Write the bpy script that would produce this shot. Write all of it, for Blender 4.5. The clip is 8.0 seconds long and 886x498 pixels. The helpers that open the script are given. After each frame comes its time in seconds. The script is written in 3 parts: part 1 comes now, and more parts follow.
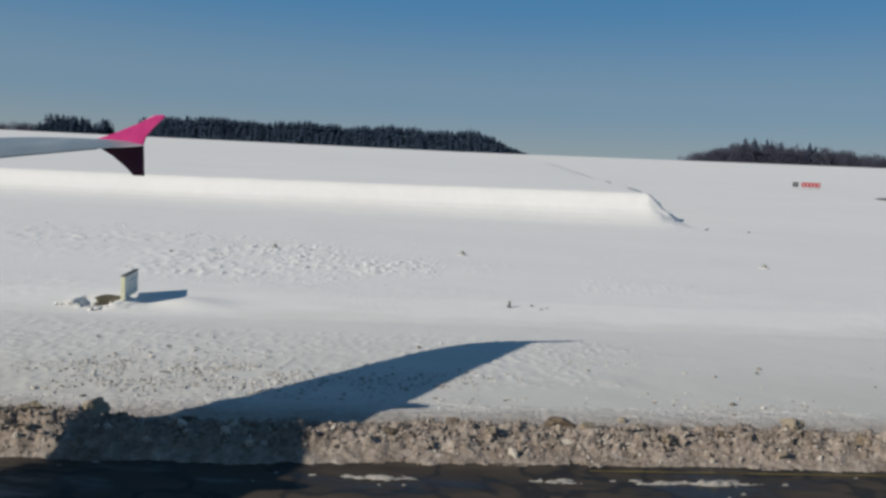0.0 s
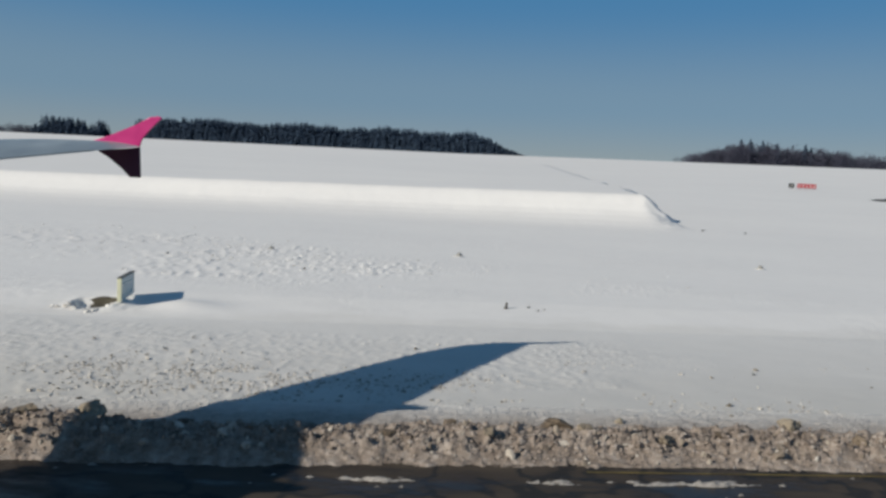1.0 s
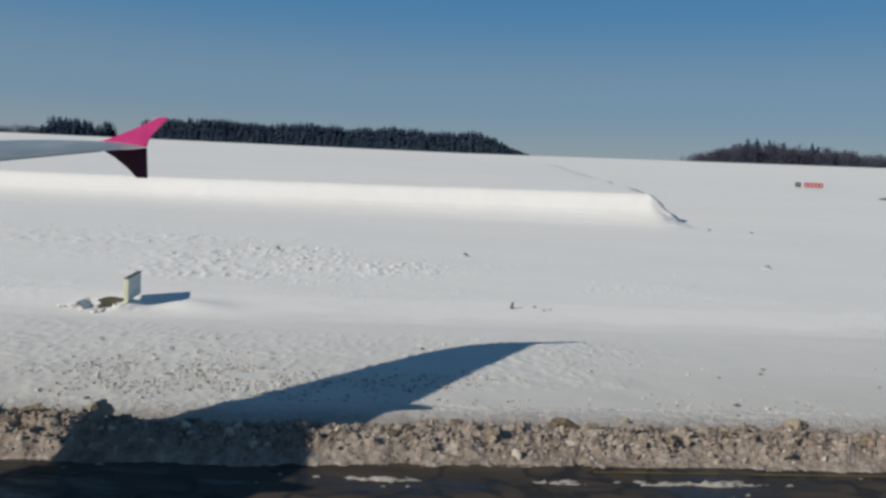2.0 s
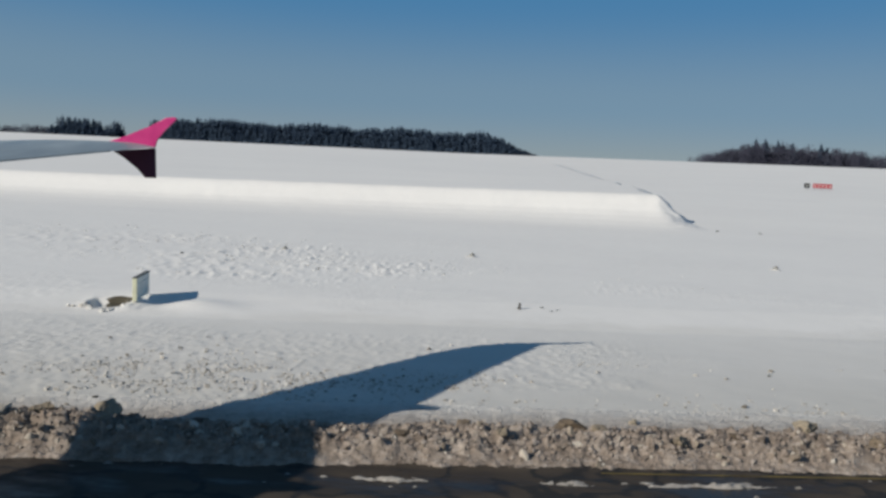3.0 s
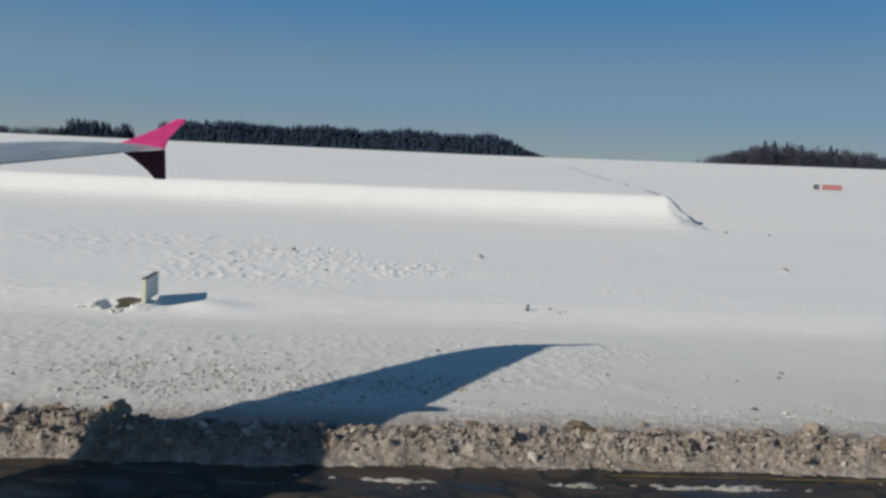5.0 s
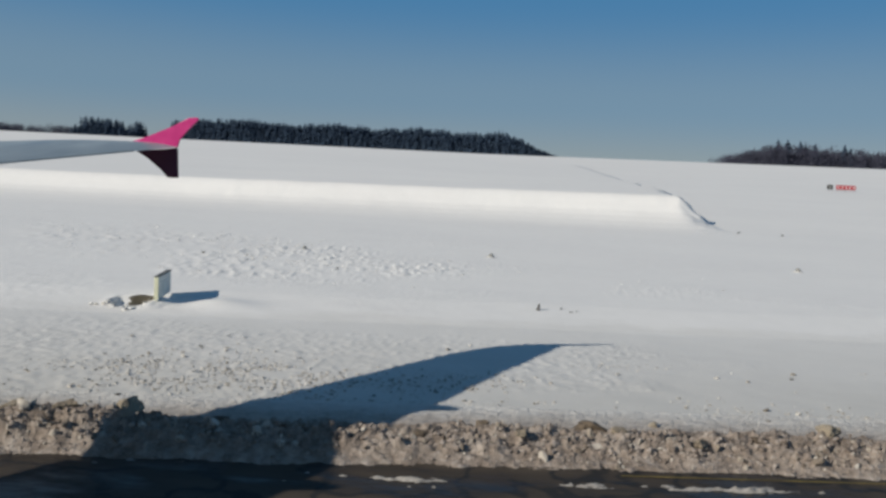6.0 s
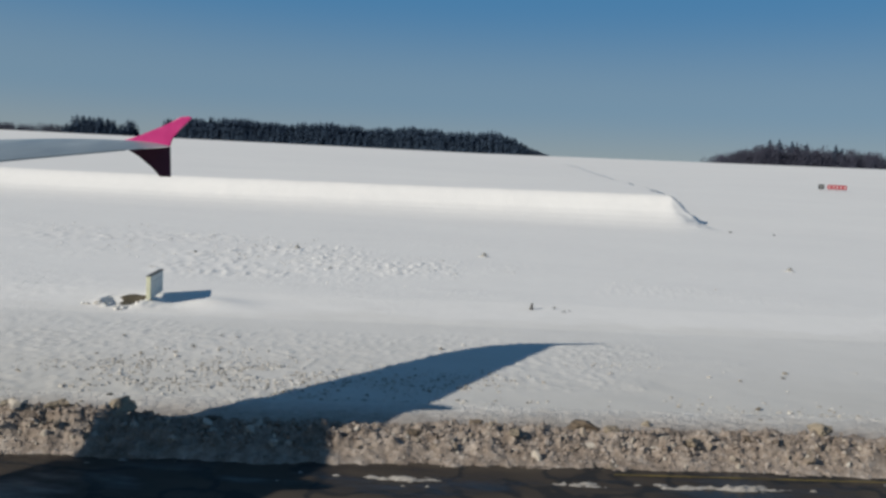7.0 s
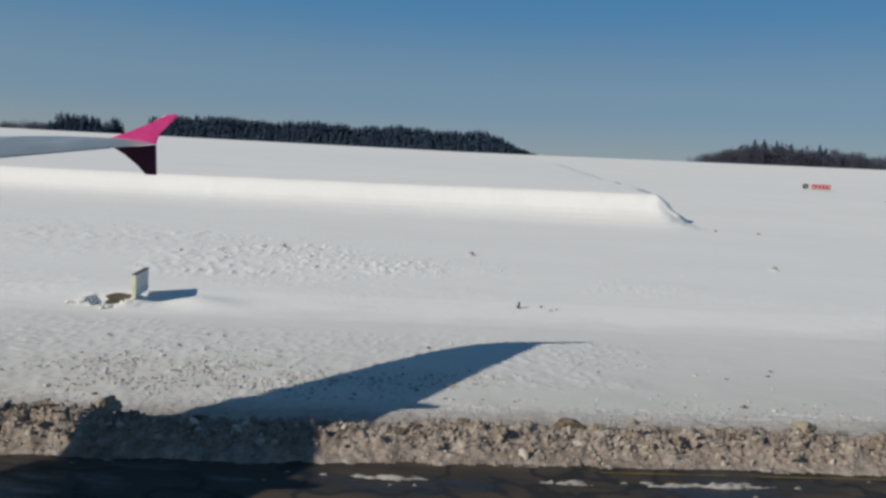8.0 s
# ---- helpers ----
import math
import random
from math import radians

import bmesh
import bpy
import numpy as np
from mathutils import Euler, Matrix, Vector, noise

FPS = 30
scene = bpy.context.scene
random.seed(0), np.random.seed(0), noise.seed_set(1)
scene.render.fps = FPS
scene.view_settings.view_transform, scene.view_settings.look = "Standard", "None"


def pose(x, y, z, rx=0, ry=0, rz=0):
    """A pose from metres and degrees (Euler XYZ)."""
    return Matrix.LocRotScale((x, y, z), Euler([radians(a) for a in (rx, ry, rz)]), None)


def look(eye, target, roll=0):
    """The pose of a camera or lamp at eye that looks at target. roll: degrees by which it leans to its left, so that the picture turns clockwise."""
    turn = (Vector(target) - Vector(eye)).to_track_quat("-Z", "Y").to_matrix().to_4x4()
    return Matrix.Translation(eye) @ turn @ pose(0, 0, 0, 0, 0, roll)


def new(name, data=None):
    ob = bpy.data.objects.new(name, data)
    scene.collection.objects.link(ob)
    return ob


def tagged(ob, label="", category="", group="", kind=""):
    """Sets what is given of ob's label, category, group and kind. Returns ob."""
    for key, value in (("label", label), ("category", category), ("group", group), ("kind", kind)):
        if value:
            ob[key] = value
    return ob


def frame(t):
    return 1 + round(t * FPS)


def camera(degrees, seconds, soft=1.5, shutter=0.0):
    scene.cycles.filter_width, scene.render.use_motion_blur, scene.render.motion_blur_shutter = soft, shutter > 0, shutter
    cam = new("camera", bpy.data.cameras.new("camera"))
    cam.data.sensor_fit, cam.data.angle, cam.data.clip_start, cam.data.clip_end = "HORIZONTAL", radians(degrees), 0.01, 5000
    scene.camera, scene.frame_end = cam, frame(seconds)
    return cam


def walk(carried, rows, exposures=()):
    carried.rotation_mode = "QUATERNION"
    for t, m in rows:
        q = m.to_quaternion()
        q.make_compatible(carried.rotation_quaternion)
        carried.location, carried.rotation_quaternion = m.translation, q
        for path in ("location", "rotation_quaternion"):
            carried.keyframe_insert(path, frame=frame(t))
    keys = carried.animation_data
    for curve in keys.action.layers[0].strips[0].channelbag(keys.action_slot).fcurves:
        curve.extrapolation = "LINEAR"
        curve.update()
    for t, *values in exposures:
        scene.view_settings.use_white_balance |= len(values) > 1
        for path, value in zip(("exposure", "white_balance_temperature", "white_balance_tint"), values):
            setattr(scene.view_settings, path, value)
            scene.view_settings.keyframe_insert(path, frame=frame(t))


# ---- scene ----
PATH = [
    # a hand-held phone at a cabin window: seconds, then how far the phone turns left, up and clockwise of its resting aim (in steps of 0.0413 degrees; the last in degrees)
    (0.0, -21.8, -2.9, 0.05), (0.5, -15.2, -3.0, -0.05), (1.0, -27.9, 0.0, 0.0), (1.5, -10.6, -2.1, -0.08), (2.0, -18.2, -0.8, -0.12),
    (3.5, -0.8, -0.4, 0.0), (4.0, -14.5, 2.2, 0.0), (4.5, 0.0, 0.0, 0.0), (5.0, 8.3, 1.0, -0.04), (6.5, 32.7, -2.5, 0.17),
    (7.0, 15.3, -2.0, 0.17), (7.5, -2.8, -0.9, 0.28), (8.0, -7.5, -3.2, 0.30),
]
EYE = (0.0, 0.0, 4.207)
PER_UNIT = 180.0 / math.pi / 1386.0
cam = camera(59.0, 8.0, soft=2.9)
walk(cam, [(t, pose(EYE[0] + 0.03 - 0.0075 * t, EYE[1], EYE[2], 90 - 5.034 + dy * PER_UNIT, -2.649 - lean, 2.181 + dx * PER_UNIT))
           for t, dx, dy, lean in PATH], exposures=[(0.0, 0.0), (8.0, 0.0)])

# ---- light ----
SUN_WAY = Vector((1.793, 1.143, -1.0)).normalized()
SUN_HEIGHT = math.asin(-SUN_WAY.z)
world = bpy.data.worlds.new("winter_sky")
scene.world = world
world.use_nodes = True
wn = world.node_tree.nodes
sky = wn.new("ShaderNodeTexSky")
sky.sky_type = "NISHITA"
sky.sun_disc = False
sky.sun_elevation = SUN_HEIGHT
sky.sun_rotation = math.atan2(-SUN_WAY.x, -SUN_WAY.y)
sky.air_density, sky.dust_density, sky.ozone_density = 0.8, 0.0, 3.0
# cold haze over the air's own blue, thickest at the horizon, the same all round
wl = world.node_tree.links
height = wn.new("ShaderNodeSeparateXYZ")
wl.new(wn.new("ShaderNodeTexCoord").outputs["Generated"], height.inputs["Vector"])
haze = wn.new("ShaderNodeValToRGB")
haze.color_ramp.interpolation = "EASE"
stops = haze.color_ramp.elements
stops.new(0.1), stops.new(0.3)
for stop, (at, colour) in zip(stops, ((0.02, (4.6, 5.6, 6.2)), (0.10, (3.1, 5.05, 6.9)), (0.23, (1.15, 3.85, 7.35)), (0.7, (0.75, 1.75, 3.2)))):
    stop.position, stop.color = at, (*(v / 10 for v in colour), 1.0)
wl.new(height.outputs["Z"], haze.inputs["Fac"])
lift = wn.new("ShaderNodeMix")
lift.data_type, lift.blend_type = "RGBA", "MULTIPLY"
lift.inputs["Factor"].default_value = 1.0
lift.inputs["B"].default_value = (10, 10, 10, 1)
wl.new(haze.outputs["Color"], lift.inputs["A"])
air = wn.new("ShaderNodeMix")
air.data_type = "RGBA"
air.inputs["Factor"].default_value = 0.85
wl.new(sky.outputs["Color"], air.inputs["A"])
wl.new(lift.outputs["Result"], air.inputs["B"])
wl.new(air.outputs["Result"], wn["Background"].inputs["Color"])
wn["Background"].inputs["Strength"].default_value = 0.055
sun = new("sun", bpy.data.lights.new("sun", "SUN"))
sun.data.energy, sun.data.angle, sun.data.color = 4.4, radians(0.55), (1.0, 0.915, 0.78)
sun.matrix_world = look((-60, -38, 40), Vector((-60, -38, 40)) + SUN_WAY)


# ---- materials ----
LEAN = 0.1              # the road's edge leans by this against the aircraft's axis
FOOT = 11.42            # where the ploughed ridge meets the tarmac, from the cabin window


def material(name):
    m = bpy.data.materials.new(name)
    m.use_nodes = True
    return m, m.node_tree.nodes, m.node_tree.links, m.node_tree.nodes["Principled BSDF"]


def noise_node(n, l, scale, detail=6.0, rough=0.6, coords=None, stretch=None):
    tex = n.new("ShaderNodeTexNoise")
    tex.inputs["Scale"].default_value = scale
    tex.inputs["Detail"].default_value = detail
    tex.inputs["Roughness"].default_value = rough
    if coords is None:
        coords = n.new("ShaderNodeTexCoord").outputs["Object"]
    if stretch:
        mp = n.new("ShaderNodeMapping")
        mp.inputs["Scale"].default_value = stretch
        l.new(coords, mp.inputs["Vector"])
        coords = mp.outputs["Vector"]
    l.new(coords, tex.inputs["Vector"])
    return tex.outputs["Fac"]


def ramp(n, l, fac, stops):
    r = n.new("ShaderNodeValToRGB")
    e = r.color_ramp.elements
    while len(e) < len(stops):
        e.new(0.5)
    for k, (p, c) in enumerate(stops):
        e[k].position = p
        e[k].color = (*c, 1.0) if len(c) == 3 else c
    l.new(fac, r.inputs["Fac"])
    return r.outputs["Color"]


def mix(n, l, fac, a, b):
    m = n.new("ShaderNodeMix")
    m.data_type = "RGBA"
    for sock, v in ((m.inputs["Factor"], fac), (m.inputs["A"], a), (m.inputs["B"], b)):
        if isinstance(v, (int, float, tuple)):
            sock.default_value = (*v, 1.0) if isinstance(v, tuple) else v
        else:
            l.new(v, sock)
    return m.outputs["Result"]


def bump(n, l, p, pairs):
    last = None
    for h, strength, dist in pairs:
        b = n.new("ShaderNodeBump")
        b.inputs["Strength"].default_value = strength
        b.inputs["Distance"].default_value = dist
        l.new(h, b.inputs["Height"])
        if last:
            l.new(last, b.inputs["Normal"])
        last = b.outputs["Normal"]
    l.new(last, p.inputs["Normal"])


def snow_material():
    m, n, l, p = material("field_snow")
    place = n.new("ShaderNodeTexCoord").outputs["Object"]
    big = noise_node(n, l, 0.12, 5.0, 0.6, place, (0.5, 1.0, 1.0))
    mid = noise_node(n, l, 1.3, 6.0, 0.65, place)
    fine = noise_node(n, l, 14.0, 5.0, 0.7, place)
    crust = noise_node(n, l, 3.2, 7.0, 0.75, place, (1.0, 0.8, 1.0))
    c = ramp(n, l, big, [(0.3, (0.79, 0.785, 0.78)), (0.7, (0.825, 0.82, 0.81))])
    d = ramp(n, l, mid, [(0.30, (0.94, 0.94, 0.94)), (0.62, (1.0, 1.0, 1.0))])
    mul = n.new("ShaderNodeMix")
    mul.data_type, mul.blend_type = "RGBA", "MULTIPLY"
    mul.inputs["Factor"].default_value = 0.5
    l.new(c, mul.inputs["A"]), l.new(d, mul.inputs["B"])
    # grit thrown off the tarmac greys the nearer strip, with a ragged limit
    way = n.new("ShaderNodeVectorMath")
    way.operation = "DOT_PRODUCT"
    way.inputs[1].default_value = (-LEAN, 1.0, 0.0)
    l.new(place, way.inputs[0])
    add = n.new("ShaderNodeMath")
    add.operation = "MULTIPLY_ADD"
    add.inputs[1].default_value = 7.0
    l.new(noise_node(n, l, 0.45, 7.0, 0.7, place, (0.45, 1.0, 1.0)), add.inputs[0])
    l.new(way.outputs["Value"], add.inputs[2])
    col = mix(n, l, ramp(n, l, scaled(n, l, add.outputs["Value"], 16.0, 28.5), [(0.0, (1, 1, 1)), (0.45, (0.55, 0.55, 0.55)), (0.8, (0.35, 0.35, 0.35)), (0.93, (0.0, 0.0, 0.0))]),
              mul.outputs["Result"], (0.56, 0.55, 0.525))
    specks = ramp(n, l, noise_node(n, l, 9.0, 6.0, 0.8, place), [(0.64, (0, 0, 0)), (0.72, (1, 1, 1))])
    near = scaled(n, l, way.outputs["Value"], 19.5, 13.8)
    both = n.new("ShaderNodeMath")
    both.operation = "MULTIPLY"
    l.new(specks, both.inputs[0]), l.new(near, both.inputs[1])
    col = mix(n, l, both.outputs["Value"], col, (0.36, 0.33, 0.28))
    l.new(col, p.inputs["Base Color"])
    p.inputs["Roughness"].default_value = 0.75
    p.inputs["Specular IOR Level"].default_value = 0.25
    # kicked-up crust in patches, smooth wind-packed snow between them
    patchy = ramp(n, l, noise_node(n, l, 0.11, 3.0, 0.5, place, (0.8, 1.3, 1.0)), [(0.47, (0.04, 0.04, 0.04)), (0.60, (1, 1, 1))])
    rough = n.new("ShaderNodeMath")
    rough.operation = "MULTIPLY"
    l.new(crust, rough.inputs[0]), l.new(patchy, rough.inputs[1])
    bump(n, l, p, [(mid, 0.10, 0.06), (rough.outputs["Value"], 0.35, 0.09), (fine, 0.25, 0.012)])
    return m


def scaled(n, l, value, low, high):
    span = n.new("ShaderNodeMapRange")
    span.inputs["From Min"].default_value, span.inputs["From Max"].default_value = low, high
    l.new(value, span.inputs["Value"])
    return span.outputs["Result"]


def dirty_snow_material(name="ploughed_dirty_snow", island=False):
    m, n, l, p = material(name)
    big = noise_node(n, l, 0.9, 5.0, 0.6)
    mid = noise_node(n, l, 6.0, 6.0, 0.7)
    fine = noise_node(n, l, 45.0, 4.0, 0.7)
    c = ramp(n, l, big, [(0.32, (0.17, 0.132, 0.107)), (0.5, (0.32, 0.264, 0.226)), (0.68, (0.46, 0.406, 0.367))])
    d = ramp(n, l, mid, [(0.36, (0.12, 0.0958, 0.0765)), (0.52, (0.34, 0.293, 0.255)), (0.70, (0.58, 0.538, 0.5))])
    col = mix(n, l, 0.55, c, d)
    if island:
        geo = n.new("ShaderNodeNewGeometry")
        e = ramp(n, l, geo.outputs["Random Per Island"],
                 [(0.0, (0.13, 0.0978, 0.0816)), (0.2, (0.28, 0.23, 0.194)), (0.7, (0.43, 0.377, 0.337)), (1.0, (0.64, 0.587, 0.551))])
        col = mix(n, l, 0.42, col, e)
    if not island:
        # ploughed dirt thins out, unevenly, towards the clean field
        way = n.new("ShaderNodeVectorMath")
        way.operation = "DOT_PRODUCT"
        way.inputs[1].default_value = (-LEAN, 1.0, 0.0)
        l.new(n.new("ShaderNodeTexCoord").outputs["Object"], way.inputs[0])
        add = n.new("ShaderNodeMath")
        add.operation = "MULTIPLY_ADD"
        add.inputs[1].default_value = 1.6
        l.new(noise_node(n, l, 1.1, 7.0, 0.7), add.inputs[0])
        l.new(way.outputs["Value"], add.inputs[2])
        span = n.new("ShaderNodeMapRange")
        span.inputs["From Min"].default_value, span.inputs["From Max"].default_value = 13.55, 15.1
        l.new(add.outputs["Value"], span.inputs["Value"])
        col = mix(n, l, span.outputs["Result"], col, (0.66, 0.65, 0.63))
    l.new(col, p.inputs["Base Color"])
    p.inputs["Roughness"].default_value = 0.8
    p.inputs["Specular IOR Level"].default_value = 0.25
    bump(n, l, p, [(mid, 0.8, 0.08), (fine, 0.6, 0.015)])
    return m


def clod_material(name, island):
    m, n, l, p = material(name)
    src = n.new("ShaderNodeNewGeometry").outputs["Random Per Island"] if island else n.new("ShaderNodeObjectInfo").outputs["Random"]
    e = ramp(n, l, src, [(0.0, (0.20, 0.175, 0.14)), (0.30, (0.44, 0.41, 0.37)), (0.5, (0.60, 0.58, 0.55)), (1.0, (0.73, 0.72, 0.70))])
    mid = noise_node(n, l, 16.0, 5.0, 0.7)
    d = ramp(n, l, mid, [(0.35, (0.55, 0.51, 0.46)), (0.6, (1, 1, 1))])
    mul = n.new("ShaderNodeMix")
    mul.data_type, mul.blend_type = "RGBA", "MULTIPLY"
    mul.inputs["Factor"].default_value = 0.7
    l.new(e, mul.inputs["A"]), l.new(d, mul.inputs["B"])
    l.new(mul.outputs["Result"], p.inputs["Base Color"])
    p.inputs["Roughness"].default_value = 0.8
    bump(n, l, p, [(mid, 0.6, 0.03)])
    return m


def tarmac_material():
    """Old tarmac: black where wet, brown where it dries under mud, with tarred cracks."""
    m, n, l, p = material("wet_tarmac")
    big = noise_node(n, l, 0.9, 6.0, 0.62, stretch=(0.45, 1.5, 1.0))
    grit = noise_node(n, l, 60.0, 4.0, 0.7)
    c = ramp(n, l, big, [(0.36, (0.011, 0.009, 0.008)), (0.47, (0.034, 0.025, 0.018)), (0.60, (0.062, 0.046, 0.032)), (0.75, (0.090, 0.069, 0.050))])
    g = ramp(n, l, grit, [(0.3, (0.014, 0.012, 0.010)), (0.7, (0.055, 0.045, 0.036))])
    col = mix(n, l, 0.3, c, g)
    crack = n.new("ShaderNodeTexVoronoi")
    crack.feature = "DISTANCE_TO_EDGE"
    crack.inputs["Scale"].default_value = 0.55
    bent = n.new("ShaderNodeVectorMath")
    bent.operation = "ADD"
    wob = n.new("ShaderNodeTexNoise")
    wob.inputs["Scale"].default_value = 1.6
    place = n.new("ShaderNodeTexCoord").outputs["Object"]
    l.new(place, wob.inputs["Vector"])
    l.new(place, bent.inputs[0]), l.new(wob.outputs["Color"], bent.inputs[1])
    l.new(bent.outputs["Vector"], crack.inputs["Vector"])
    col = mix(n, l, ramp(n, l, crack.outputs["Distance"], [(0.02, (1, 1, 1)), (0.05, (0, 0, 0))]), col, (0.013, 0.012, 0.012))
    l.new(col, p.inputs["Base Color"])
    l.new(ramp(n, l, big, [(0.40, (0.30, 0.30, 0.30)), (0.52, (0.8, 0.8, 0.8))]), p.inputs["Roughness"])
    bump(n, l, p, [(grit, 0.4, 0.006)])
    return m


def paint_material(name, colour, rough=0.35, vary=0.06, scale=3.0, metal=0.0, stretch=None):
    m, n, l, p = material(name)
    f = noise_node(n, l, scale, 6.0, 0.65, stretch=stretch)
    lo = tuple(max(0.0, v * (1 - vary * 2)) for v in colour)
    hi = tuple(min(1.0, v * (1 + vary)) for v in colour)
    l.new(ramp(n, l, f, [(0.3, lo), (0.7, hi)]), p.inputs["Base Color"])
    p.inputs["Metallic"].default_value = metal
    rr = ramp(n, l, f, [(0.3, (rough * 0.8,) * 3), (0.7, (min(1, rough * 1.25),) * 3)])
    l.new(rr, p.inputs["Roughness"])
    return m


def foliage_material(name, a, b):
    m, n, l, p = material(name)
    geo = n.new("ShaderNodeNewGeometry")
    f = noise_node(n, l, 0.35, 4.0, 0.6)
    l.new(mix(n, l, 0.5, ramp(n, l, geo.outputs["Random Per Island"], [(0.0, a), (1.0, b)]),
              ramp(n, l, f, [(0.35, a), (0.65, b)])), p.inputs["Base Color"])
    p.inputs["Roughness"].default_value = 0.9
    p.inputs["Specular IOR Level"].default_value = 0.1
    return m


SNOW = snow_material()
DIRTY = dirty_snow_material()
DIRTY_LUMP = dirty_snow_material("dirty_snow_lumps", island=True)
CLOD = clod_material("snow_clods", True)
CLOD_ONE = clod_material("snow_clod_single", False)
CLOD_WHITE = clod_material("clean_drift", False)
for e_ in [k for k in CLOD_WHITE.node_tree.nodes if k.type == "VALTORGB"][0].color_ramp.elements:
    e_.color = (0.77, 0.765, 0.755, 1)
CLOD_DIRTY = clod_material("dirty_snow_clod", False)
for e_, c_ in zip([k for k in CLOD_DIRTY.node_tree.nodes if k.type == "VALTORGB"][0].color_ramp.elements, ((0.14, 0.11, 0.088), (0.34, 0.295, 0.245), (0.50, 0.455, 0.40), (0.70, 0.67, 0.62))):
    e_.color = (*c_, 1)
TARMAC = tarmac_material()
YELLOW = paint_material("worn_yellow_paint", (0.22, 0.165, 0.045), 0.7, 0.36, 2.5)
WING_GREY = paint_material("wing_grey_paint", (0.345, 0.40, 0.435), 0.38, 0.14, 1.6, stretch=(1.6, 0.35, 1.0))
HULL_WHITE = paint_material("hull_white_paint", (0.78, 0.78, 0.78), 0.3)
MAGENTA = paint_material("magenta_paint", (0.62, 0.035, 0.22), 0.35, 0.05, 4.0)
PURPLE = paint_material("dark_purple_paint", (0.075, 0.012, 0.045), 0.4, 0.05, 4.0)
RUBBER = paint_material("black_rubber", (0.02, 0.02, 0.02), 0.8)
STEEL = paint_material("grey_steel", (0.35, 0.35, 0.36), 0.4, 0.1, 6.0, 0.6)
# needles with the blue of distance haze put into their base colour
HAZED_CONIFER = foliage_material("hazed_conifer_needles", (0.040, 0.064, 0.104), (0.052, 0.079, 0.122))
# grey-brown twigs, coloured blue-violet to stand in for haze over the distance
HAZED_BARE = foliage_material("hazed_bare_twigs", (0.046, 0.049, 0.074), (0.062, 0.065, 0.092))
BARK = paint_material("bark", (0.07, 0.055, 0.045), 0.9, 0.2)
PANEL_GREY = paint_material("weathered_grey_panel", (0.74, 0.76, 0.71), 0.6, 0.12, 5.0)
DULL_GREY = paint_material("dull_grey_metal", (0.26, 0.26, 0.25), 0.6, 0.1, 6.0)
PANEL_EDGE = paint_material("pale_cream_edge", (0.72, 0.72, 0.52), 0.6, 0.08)
PANEL_LID = paint_material("dark_lid", (0.10, 0.10, 0.09), 0.6, 0.1)
SIGN_RED = paint_material("sign_red", (0.40, 0.03, 0.045), 0.45)
SIGN_BLACK = paint_material("sign_black", (0.02, 0.022, 0.02), 0.45)
SIGN_WHITE = paint_material("sign_white", (0.80, 0.78, 0.76), 0.45)
MARKER_DARK = paint_material("dark_marker", (0.07, 0.065, 0.06), 0.6)
SOIL = paint_material("frozen_soil", (0.075, 0.066, 0.045), 0.9, 0.3, 8.0)


# ---- helpers of this scene ----
def mesh_of(name, verts, faces, mat, smooth=False):
    me = bpy.data.meshes.new(name)
    me.from_pydata(verts, [], faces)
    me.materials.append(mat)
    if smooth:
        me.polygons.foreach_set("use_smooth", [True] * len(me.polygons))
    me.update()
    return me


def part(name, bm, mat, parent=None, label="", smooth=False):
    me = bpy.data.meshes.new(name)
    bmesh.ops.recalc_face_normals(bm, faces=bm.faces)
    bm.to_mesh(me)
    bm.free()
    me.materials.append(mat)
    if smooth:
        me.polygons.foreach_set("use_smooth", [True] * len(me.polygons))
        me.set_sharp_from_angle(angle=radians(38))
    ob = new(name, me)
    ob.parent = parent
    return tagged(ob, label)


def box_bm(size, at=(0, 0, 0), bevel=0.0, turn=None):
    bm = bmesh.new()
    m = Matrix.Translation(at) @ (turn or Matrix()) @ Matrix.Diagonal((*size, 1))
    bmesh.ops.create_cube(bm, size=1.0, matrix=m)
    if bevel:
        bmesh.ops.bevel(bm, geom=bm.edges[:], offset=bevel, segments=2, affect="EDGES", profile=0.5)
    return bm


def tube_bm(r1, r2, a, b, segments=12):
    bm = bmesh.new()
    a, b = Vector(a), Vector(b)
    m = Matrix.Translation((a + b) / 2) @ (b - a).to_track_quat("Z", "Y").to_matrix().to_4x4()
    bmesh.ops.create_cone(bm, cap_ends=True, segments=segments, radius1=r1, radius2=r2, depth=(b - a).length, matrix=m)
    return bm


rng = np.random.default_rng(7)
LATTICE = rng.random((256, 256))


def value_noise(x, y):
    xi, yi = np.floor(x).astype(int), np.floor(y).astype(int)
    fx, fy = x - xi, y - yi
    fx, fy = fx * fx * (3 - 2 * fx), fy * fy * (3 - 2 * fy)
    g = lambda i, j: LATTICE[i & 255, j & 255]
    return ((g(xi, yi) * (1 - fx) + g(xi + 1, yi) * fx) * (1 - fy) + (g(xi, yi + 1) * (1 - fx) + g(xi + 1, yi + 1) * fx) * fy) * 2 - 1


def fbm(x, y, octaves=4, gain=0.5):
    total, amp = 0.0, 1.0
    for k in range(octaves):
        total = total + amp * value_noise(x * 2.03 ** k + 17.3 * k, y * 2.03 ** k - 9.1 * k)
        amp *= gain
    return total


def smooth(a, b, v):
    t = np.clip((v - a) / (b - a), 0, 1)
    return t * t * (3 - 2 * t)


# ---- terrain ----


